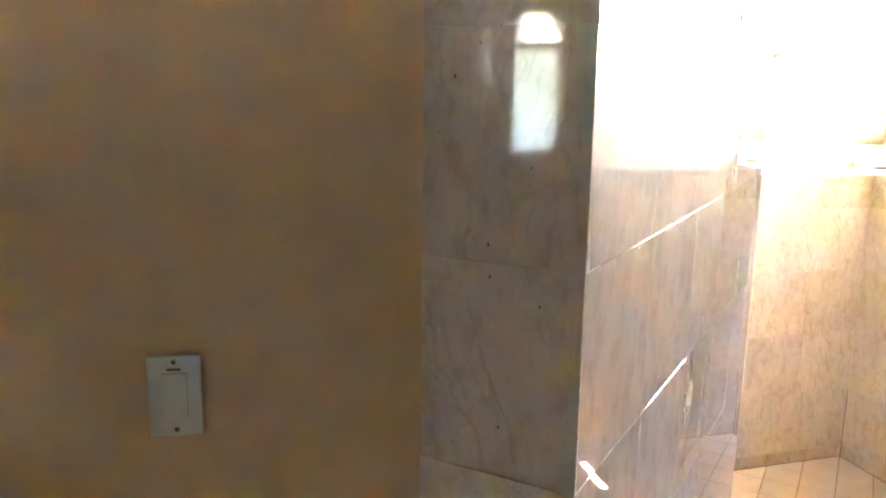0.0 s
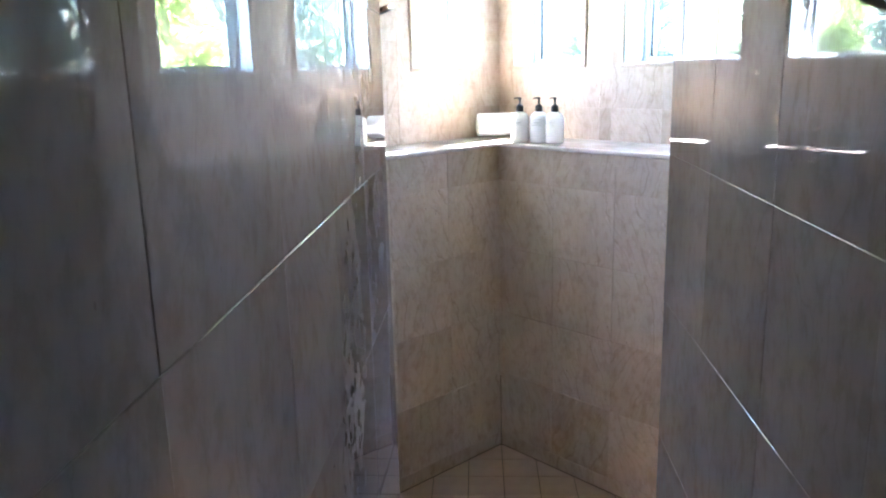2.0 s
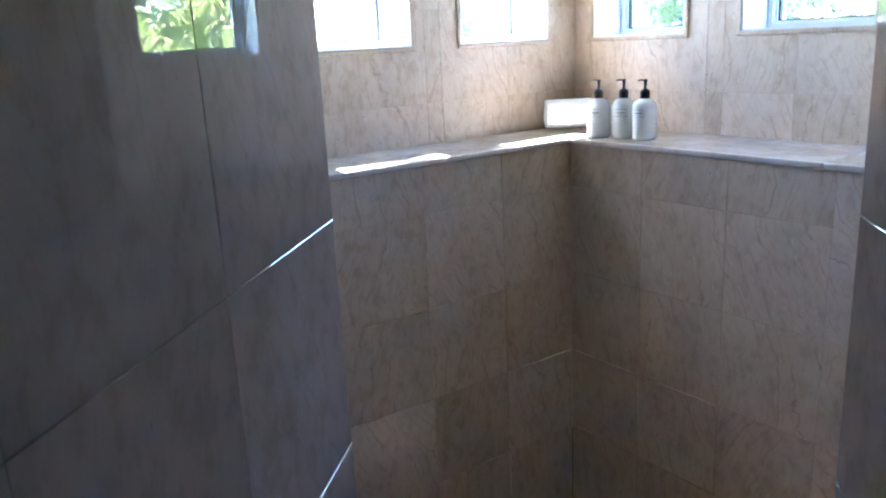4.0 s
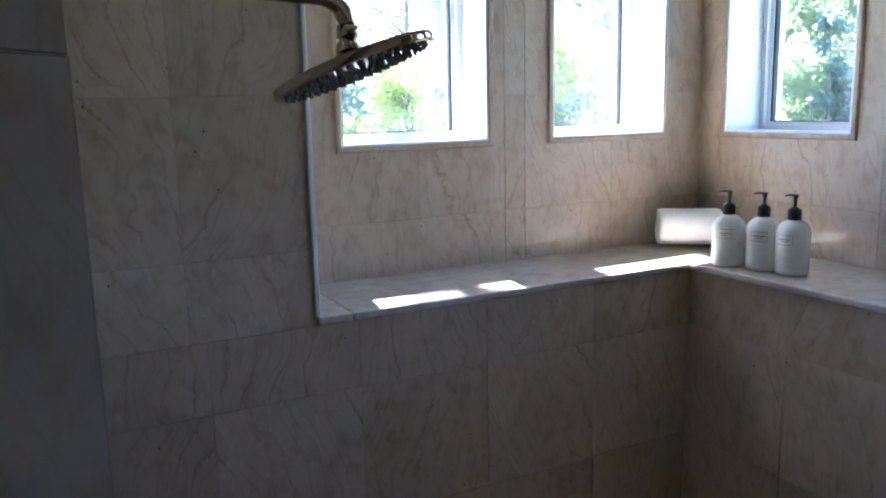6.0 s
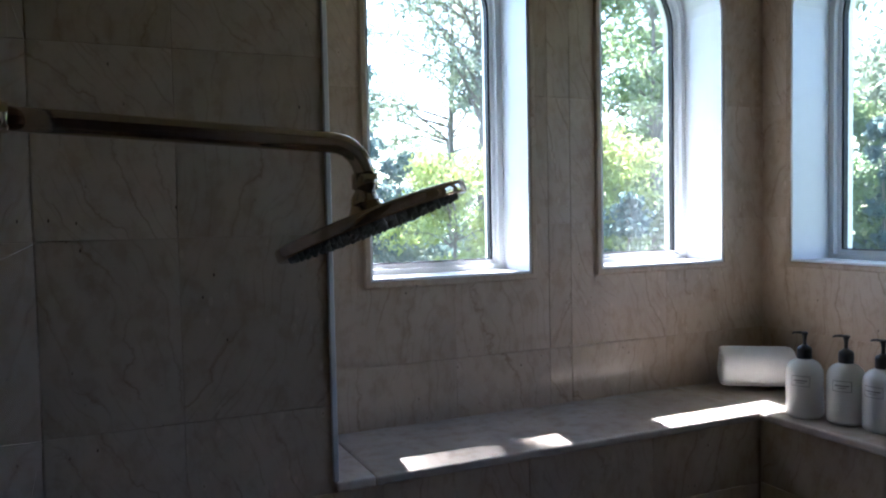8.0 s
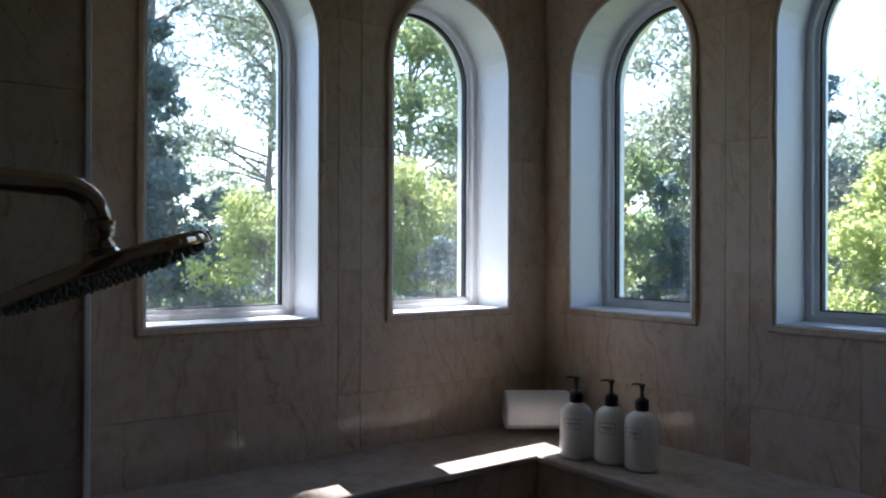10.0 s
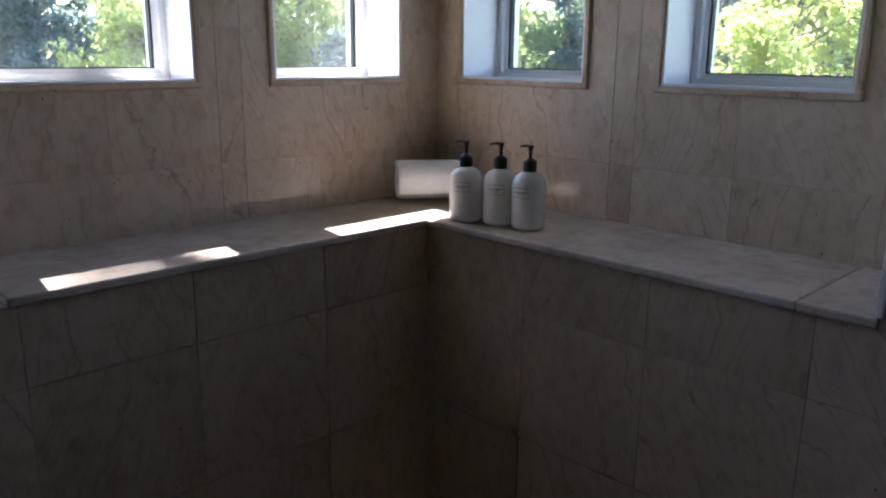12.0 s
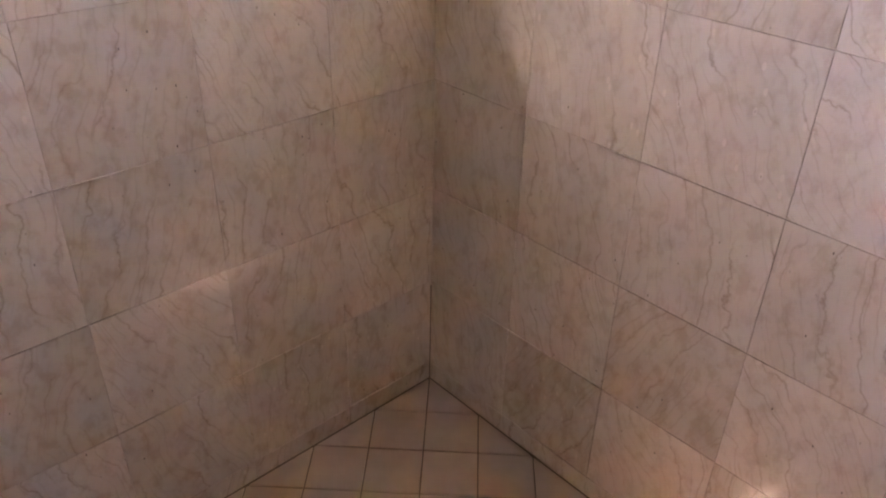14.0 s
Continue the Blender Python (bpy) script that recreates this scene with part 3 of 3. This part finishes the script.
def towel():
    """A rolled face cloth: a spiral of thick cloth with soft ends."""
    root = new("rolled_towel")
    bm = bmesh.new()
    r0, turns, n, L = 0.012, 2.6, 90, 0.165
    t = 0.0125
    outer = []
    for i in range(n + 1):
        a = 2 * math.pi * turns * i / n
        r = r0 + (0.044 - r0) * i / n
        outer.append((r, a))
    xs = [0, 0.004, 0.012, 0.05, 0.1, L - 0.012, L - 0.004, L]
    shrink = [0.004, 0.0015, 0, 0, 0, 0, 0.0015, 0.004]
    def ring(off):
        g = []
        for x, s in zip(xs, shrink):
            row = []
            for r, a in outer:
                rr = r + (off - s if off else s)
                zz = rr * math.sin(a)
                row.append(bm.verts.new((x + 0.0015 * math.sin(a * 3), rr * math.cos(a), zz * 0.97)))
            g.append(row)
        return g
    A, B = ring(0.0), ring(t)
    for G in (A, B):
        for p, q in zip(G, G[1:]):
            for i in range(n):
                bm.faces.new([p[i], p[i + 1], q[i + 1], q[i]])
    for k in (0, -1):
        for i in range(n):
            bm.faces.new([A[k][i], A[k][i + 1], B[k][i + 1], B[k][i]])
    for k in range(len(xs) - 1):
        bm.faces.new([A[k][-1], A[k + 1][-1], B[k + 1][-1], B[k][-1]])
        bm.faces.new([A[k][0], A[k + 1][0], B[k + 1][0], B[k][0]])
    part("cloth", bm, M_TOWEL, root, smooth=True)
    return tagged(root, "rolled white terry towel lying on the marble ledge corner", "towel")


tw = towel()
tw.matrix_basis = pose(0.084, 0.212, LEDGE + 0.003 + 0.0575, 0, 0, -36) @ Matrix.Diagonal((1.05, 1.08, 1.08, 1))


def shower_head():
    root = new("shower_head")
    S = Vector((WEST, -0.50, 1.992))
    E = Vector((-1.144, -0.50, 1.975))
    bm = bmesh.new()
    lathe(bm, [(0, 0), (0.0325, 0), (0.0335, 0.0012), (0.0335, 0.0045), (0.0325, 0.0058), (0.0305, 0.0064), (0.0155, 0.0072), (0.0145, 0.0085), (0.0140, 0.013), (0, 0.013)], Matrix.Translation(S) @ Matrix.Rotation(radians(90), 4, "Y"))
    part("flange", bm, M_METAL, root, "round nickel wall flange", smooth=True)
    bm = bmesh.new()
    pts = [S + (E - S) * k / 6 for k in range(7)]
    bend = [E + Vector((0.038 * math.sin(a), 0, -0.038 * (1 - math.cos(a)))) for a in [radians(d) for d in range(12, 91, 13)]]
    last = bend[-1]
    tube(bm, pts + bend, 0.0115, 20)
    part("arm", bm, M_METAL, root, "long curved brushed nickel shower arm", smooth=True)
    J = last
    bm = bmesh.new()
    lathe(bm, [(0, 0.004), (0.0145, 0.004), (0.0145, -0.012), (0.011, -0.014), (0.0155, -0.021), (0.0165, -0.029), (0.012, -0.040), (0, -0.040)], Matrix.Translation(J), 24)
    part("joint", bm, M_METAL, root, "ball joint and nut", smooth=True)
    H = Matrix.Translation(J + Vector((0.0, 0, -0.030))) @ Matrix.Rotation(radians(-17.6), 4, "Y") @ Matrix.Rotation(radians(-10.5), 4, "X")
    R = 0.110
    bm = bmesh.new()
    lathe(bm, [(0, 0.004), (0.016, 0.004), (0.022, -0.006), (R * 0.8, -0.012), (R - 0.006, -0.0125), (R - 0.001, -0.0135), (R, -0.016), (R, -0.024), (R - 0.002, -0.0265), (R - 0.010, -0.026), (0, -0.026)], H, 56)
    part("plate", bm, M_METAL, root, "wide round nickel rain plate tilted", smooth=True)
    bm = bmesh.new()
    for k in range(1, 9):
        rr = (R - 0.014) * k / 8
        cnt = max(6, int(2 * math.pi * rr / 0.0135))
        for i in range(cnt):
            a = 2 * math.pi * i / cnt + k
            lathe(bm, [(0.0030, 0.001), (0.0027, -0.003), (0.0016, -0.0042), (0, -0.0042)], H @ Matrix.Translation((rr * math.cos(a), rr * math.sin(a), -0.026)), 6)
    nz = part("nozzle", bm, M_LABEL, root, "rows of small dark rubber nozzles")
    tagged(nz, kind="stuff")
    return tagged(root, "brushed nickel rain shower head on an arm from the marble wall", "shower head")


shower_head()


def switch():
    root = new("light_switch")
    w = bpy.data.objects["wall_tan"].matrix_world
    root.matrix_world = w
    s, z = 3.6 - 0.335, 1.372
    def b(name, x0, x1, n0, n1, z0, z1, mat, bev, label=""):
        bm = bmesh.new()
        box(bm, s + x0, s + x1, n0, n1, z + z0, z + z1, bev)
        return part(name, bm, mat, root, label)
    b("plate", -0.035, 0.035, 0.0005, 0.006, -0.057, 0.057, M_PLASTIC, 0.002)
    b("rocker", -0.0165, 0.0165, 0.005, 0.0095, -0.033, 0.033, M_PLASTIC, 0.0012, "tall white paddle")
    b("slider", -0.009, 0.009, 0.005, 0.0068, 0.036, 0.0395, M_LABEL, 0.0005, "small dark slot")
    for dz in (-0.048, 0.048):
        bm = bmesh.new()
        lathe(bm, [(0, 0.0008), (0.003, 0.0008), (0.0034, 0)], Matrix.Translation((s, 0.006, z + dz)) @ Matrix.Rotation(radians(-90), 4, "X"), 12)
        part("screw", bm, M_LABEL, root, "small plate screw")
    tagged(root, "white light switch with tall paddle on the tan wall", "light switch")


switch()


# ---- outdoors ----
GROUND = -0.9
bm = bmesh.new()
box(bm, -150, 150, -150, 150, GROUND - 0.2, GROUND)
tagged(part("ground", bm, M_GRASS), "sunlit lawn and rough grass round the house", kind="structure")


def leaves(centres, size, count, spread, seed, flat=1.0):
    """Small tilted leaf cards, two triangles each, scattered round the given centres (x, y, z, radius)."""
    rng = np.random.default_rng(seed)
    c = np.array(centres)
    pick = rng.choice(len(c), count, p=c[:, 3] ** 2 / (c[:, 3] ** 2).sum())
    d = rng.normal(size=(count, 3))
    d /= np.linalg.norm(d, axis=1)[:, None]
    rad = c[pick, 3] * rng.uniform(0.45, 1.08, count)
    pos = c[pick, :3] + d * rad[:, None] * np.array([1, 1, flat])
    u = rng.normal(size=(count, 3))
    u /= np.linalg.norm(u, axis=1)[:, None]
    v = np.cross(u, rng.normal(size=(count, 3)))
    v /= np.linalg.norm(v, axis=1)[:, None]
    s = size * rng.uniform(0.6, 1.3, count)[:, None]
    quad = np.stack([pos - u * s, pos - v * s * 0.45, pos + u * s, pos + v * s * 0.45], 1).reshape(-1, 3)
    f = np.arange(count * 4).reshape(-1, 4)
    return quad.tolist(), f.tolist()


def tree(label, azimuth, distance, h, width, material, leaf, count, seed, kind="round", low=0.2, limbs=26, fill=(0.2, 0.38), category="tree"):
    """A tree at that bearing and distance from the shower: tapered trunk, limbs, and a crown of small leaves with gaps."""
    rng = random.Random(seed)
    root = new("tree" if category == "tree" else "bush")
    root.location = (-1.34 + distance * math.sin(radians(azimuth)), -1.35 + distance * math.cos(radians(azimuth)), GROUND - 0.03)
    bm = bmesh.new()
    lean = Vector((rng.uniform(-0.05, 0.05) * h, rng.uniform(-0.05, 0.05) * h, 0))
    trunk = [lean * (k / 6) ** 2 + Vector((rng.uniform(-0.012, 0.012) * h, rng.uniform(-0.012, 0.012) * h, h * 0.92 * k / 6)) for k in range(7)]
    tube(bm, trunk, [0.011 * h * (1 - 0.14 * k) for k in range(7)], 8)
    blobs = []
    for k in range(limbs):
        f = rng.uniform(low, 0.98)
        a = rng.uniform(0, 2 * math.pi)
        base = trunk[0].lerp(trunk[-1], f * 0.85) if kind == "round" else trunk[0].lerp(trunk[-1], f)
        if kind == "round":
            reach = width * math.sqrt(max(0.05, 1 - (2 * (f - low) / (1 - low) - 1.0) ** 2)) * rng.uniform(0.5, 1)
            tip = base + Vector((math.cos(a) * reach, math.sin(a) * reach, h * rng.uniform(0.0, 0.12)))
            r = width * rng.uniform(*fill)
        else:
            reach = width * (1.05 - f) * rng.uniform(0.7, 1)
            tip = base + Vector((math.cos(a) * reach, math.sin(a) * reach, -0.12 * reach))
            r = width * rng.uniform(*fill) * (1.25 - f)
        mid = base.lerp(tip, 0.55) + Vector((rng.uniform(-0.1, 0.1), rng.uniform(-0.1, 0.1), 0.02 * h))
        tube(bm, [base, mid, tip], [0.0032 * h, 0.002 * h, 0.0008 * h], 5)
        blobs.append((*tip, r))
        blobs.append((*mid, r * 0.8))
        for q in range(2):
            tw = tip + Vector((rng.uniform(-1, 1), rng.uniform(-1, 1), rng.uniform(-0.6, 0.8))) * r * 1.2
            tube(bm, [mid.lerp(tip, 0.6), tw], [0.001 * h, 0.0005 * h], 4)
            blobs.append((*tw, r * 0.45))
    part("trunk", bm, M_BARK, root, "grey-brown trunk and limbs")
    v, f = leaves([(x, y, z, r * 1.3) for x, y, z, r in blobs], leaf, int(count * 1.5), 1, seed, 0.8 if kind == "round" else 0.4)
    raw("crown", v, f, material, root)
    return tagged(root, label, category)


LIME = "sunlit yellow-green leafy tree at the edge of the lawn"
MID = "tall light green leafy tree behind the lawn"
BLUE = "dark blue-green conifer with drooping layered branches"
GREY = "dusty grey-green bush at the edge of the lawn"
# seen through the first window
tree(BLUE, 16.3, 13, 8.4, 2.3, M_LEAF_BLUE, 0.06, 34000, 1, "cone", 0.12, 90, (0.13, 0.24))
tree("open airy tree with few leaves on thin grey branches", 24.6, 16, 9.6, 2.2, M_LEAF_GREY, 0.05, 9000, 2, low=0.3, limbs=30, fill=(0.1, 0.2))
tree(LIME, 25.0, 10, 4.3, 0.85, M_LEAF_LIME, 0.04, 8800, 3, low=0.25, limbs=34, fill=(0.16, 0.32))
tree(GREY, 20.5, 12, 2.5, 1.3, M_LEAF_GREY, 0.05, 9000, 4, low=0.1, category="bush")
tree(GREY, 22.0, 18, 5.6, 2.2, M_LEAF_GREY, 0.06, 9000, 5, low=0.1, category="bush")
tree("tall airy tree with sparse leaves hanging over the lawn", 17.5, 15, 12.5, 2.3, M_LEAF_BLUE, 0.05, 7000, 31, low=0.54, limbs=44, fill=(0.1, 0.2))
tree("tall airy tree with sparse leaves hanging over the lawn", 27.5, 15, 11.5, 2.2, M_LEAF_GREY, 0.05, 8000, 32, low=0.5, limbs=40, fill=(0.12, 0.25))
# seen through the second
tree(MID, 35.0, 17, 9.8, 2.4, M_LEAF_MID, 0.065, 14000, 7, low=0.25, limbs=36, fill=(0.15, 0.27))
tree(LIME, 35.8, 11, 4.7, 0.85, M_LEAF_LIME, 0.04, 7600, 8, low=0.62, limbs=34, fill=(0.18, 0.36))
tree("dense teal-green cypress hedge plant beside the lawn", 37.3, 10, 3.3, 1.3, M_LEAF_BLUE, 0.05, 18000, 9, "cone", 0.05, 50, (0.25, 0.4), category="bush")
tree(MID, 42.5, 20, 10.0, 2.5, M_LEAF_GREY, 0.07, 12000, 10, low=0.2, limbs=30, fill=(0.15, 0.27))
tree(GREY, 32.0, 16, 3.4, 1.8, M_LEAF_GREY, 0.06, 9000, 11, low=0.1, category="bush")
tree("slender light green tree with a loose open crown", 39.5, 14, 8.2, 1.3, M_LEAF_MID, 0.055, 8000, 35, low=0.3, limbs=34, fill=(0.14, 0.28))
# seen through the third
tree(MID, 49.0, 18, 5.8, 2.2, M_LEAF_MID, 0.065, 12000, 12, low=0.15, limbs=30, fill=(0.15, 0.27))
tree(MID, 56.5, 15, 8.4, 1.9, M_LEAF_GREY, 0.065, 15000, 13, low=0.1, limbs=34, fill=(0.17, 0.3))
tree(BLUE, 54.0, 13, 4.4, 1.2, M_LEAF_BLUE, 0.06, 9000, 14, "cone", 0.1, 44, (0.18, 0.32))
tree(MID, 50.0, 13.5, 5.2, 1.0, M_LEAF_MID, 0.05, 8000, 37, low=0.1, limbs=50, fill=(0.14, 0.26))
tree("slender bright green young tree on the lawn", 48.2, 12, 4.4, 0.6, M_LEAF_LIME, 0.04, 3500, 38, low=0.05, limbs=46, fill=(0.16, 0.3))
# seen through the fourth
tree("tall conifer with sparse dark branches hanging high over the lawn", 71.5, 14, 11.5, 2.0, M_LEAF_BLUE, 0.05, 7000, 39, "cone", 0.42, 50, (0.1, 0.2))
tree(LIME, 67.0, 10.5, 4.5, 1.15, M_LEAF_LIME, 0.042, 13000, 15, low=0.08, limbs=70, fill=(0.1, 0.2))
tree(LIME, 70.3, 12.5, 5.3, 1.2, M_LEAF_LIME, 0.045, 17000, 16, low=0.06, limbs=80, fill=(0.1, 0.2))
tree("bare twiggy grey-mauve tree with hardly any leaves", 63.5, 13, 5.4, 1.4, M_LEAF_GREY, 0.03, 2500, 17, low=0.1, limbs=70, fill=(0.15, 0.3))
tree(BLUE, 61.0, 16, 9.0, 3.0, M_LEAF_BLUE, 0.06, 18000, 18, "cone", 0.3, 50, (0.1, 0.2))
tree("pale grey-green loose tree behind the yellow-green ones", 66.5, 18, 6.6, 2.6, M_LEAF_GREY, 0.07, 11000, 36, low=0.15, limbs=36, fill=(0.14, 0.28))
tree(MID, 76.0, 17, 8.6, 2.6, M_LEAF_MID, 0.07, 14000, 19, low=0.1)
tree(LIME, 82.0, 12, 4.6, 1.8, M_LEAF_LIME, 0.04, 26400, 20, low=0.1)
tree(MID, 90.0, 16, 8.0, 2.6, M_LEAF_MID, 0.07, 12000, 21, low=0.1)
tree(MID, 1.0, 17, 8.5, 2.6, M_LEAF_MID, 0.07, 12000, 22, low=0.1)
# unseen tree added over the roof edge, dappling the sun on the ledge
tree("unseen slender tree beside the house, its high sparse crown added to dapple the sun", 11.2, 7, 13.5, 0.6, M_LEAF_GREY, 0.04, 2600, 33, low=0.7, limbs=24, fill=(0.2, 0.35))
# behind the bathroom window
tree(MID, 248.0, 13, 8.0, 3.0, M_LEAF_MID, 0.08, 24000, 34, low=0.1)


def woods():
    """Far woods round the lawn: clumps of leaves past counting."""
    rng = random.Random(11)
    blobs = []
    for k in range(300):
        a = rng.uniform(-0.4, 2.0)
        d = rng.uniform(27, 36)
        top = rng.uniform(2.5, 6.5)
        for j in range(3):
            blobs.append((d * math.sin(a) + rng.uniform(-1, 1), d * math.cos(a) + rng.uniform(-1, 1), GROUND + top * (0.2 + 0.32 * j), rng.uniform(0.8, 1.6)))
    v, f = leaves(blobs, 0.11, 120000, 1, 4, 0.8)
    return tagged(raw("woods", v, f, M_LEAF_MID), "far green woods closing the view behind the lawn", "woods", kind="stuff")


woods()

# dark caulk where the walls meet the floor and each other
bm = bmesh.new()
box(bm, WEST, 0, -0.004, 0.0, -0.002, 0.0035)
box(bm, -0.004, 0.0, SOUTH, -0.004, -0.002, 0.0035)
box(bm, -0.0025, 0.0005, -0.0025, 0.0005, 0.0035, 0.35)
tagged(part("trim", bm, M_FLOOR_GROUT), "thin dark caulk line round the shower floor", kind="structure")

# ---- floor tiles ----
FT = 0.1525
d45 = math.sqrt(0.5)
cells = []
for i in range(-13, 14):
    for j in range(0, 28):
        cx = -(j + 0.5) * FT
        cy = (i + 0.5) * FT
        quad = []
        for dx, dy in ((-1, -1), (1, -1), (1, 1), (-1, 1)):
            a, b = cx + dx * (FT / 2 - 0.0018), cy + dy * (FT / 2 - 0.0018)
            quad.append((a * d45 - b * d45, a * d45 + b * d45))
        cells.append((cx, cy, quad))
PASS = [PL, PJ, PK, PR]
shared = None
for cx, cy, quad in cells:
    for region in (ROOM, PASS):
        p = clip_to(quad, region)
        if not p:
            continue
        mx, my = sum(q[0] for q in p) / len(p), sum(q[1] for q in p) / len(p)
        whole = len(p) == 4 and max(math.dist(a, b) for a, b in zip(p, quad)) < 1e-6
        if whole and shared:
            me = shared
        else:
            bm = bmesh.new()
            lo = [bm.verts.new((x - mx, y - my, -0.004)) for x, y in p]
            hi = [bm.verts.new((x - mx, y - my, 0.0)) for x, y in p]
            ins = [bm.verts.new(((x - mx) * 0.985, (y - my) * 0.985, 0.0012)) for x, y in p]
            for A, B in ((lo, hi), (hi, ins)):
                for k in range(len(p)):
                    l = (k + 1) % len(p)
                    bm.faces.new([A[k], A[l], B[l], B[k]])
            bm.faces.new(ins)
            me = bpy.data.meshes.new("floor_tile")
            bmesh.ops.recalc_face_normals(bm, faces=bm.faces)
            bm.to_mesh(me)
            bm.free()
            me.materials.append(M_FLOOR)
            if whole:
                shared = me
        t = new("floor_tile", me)
        t.location = (mx, my, 0.0)
        t.parent = floor
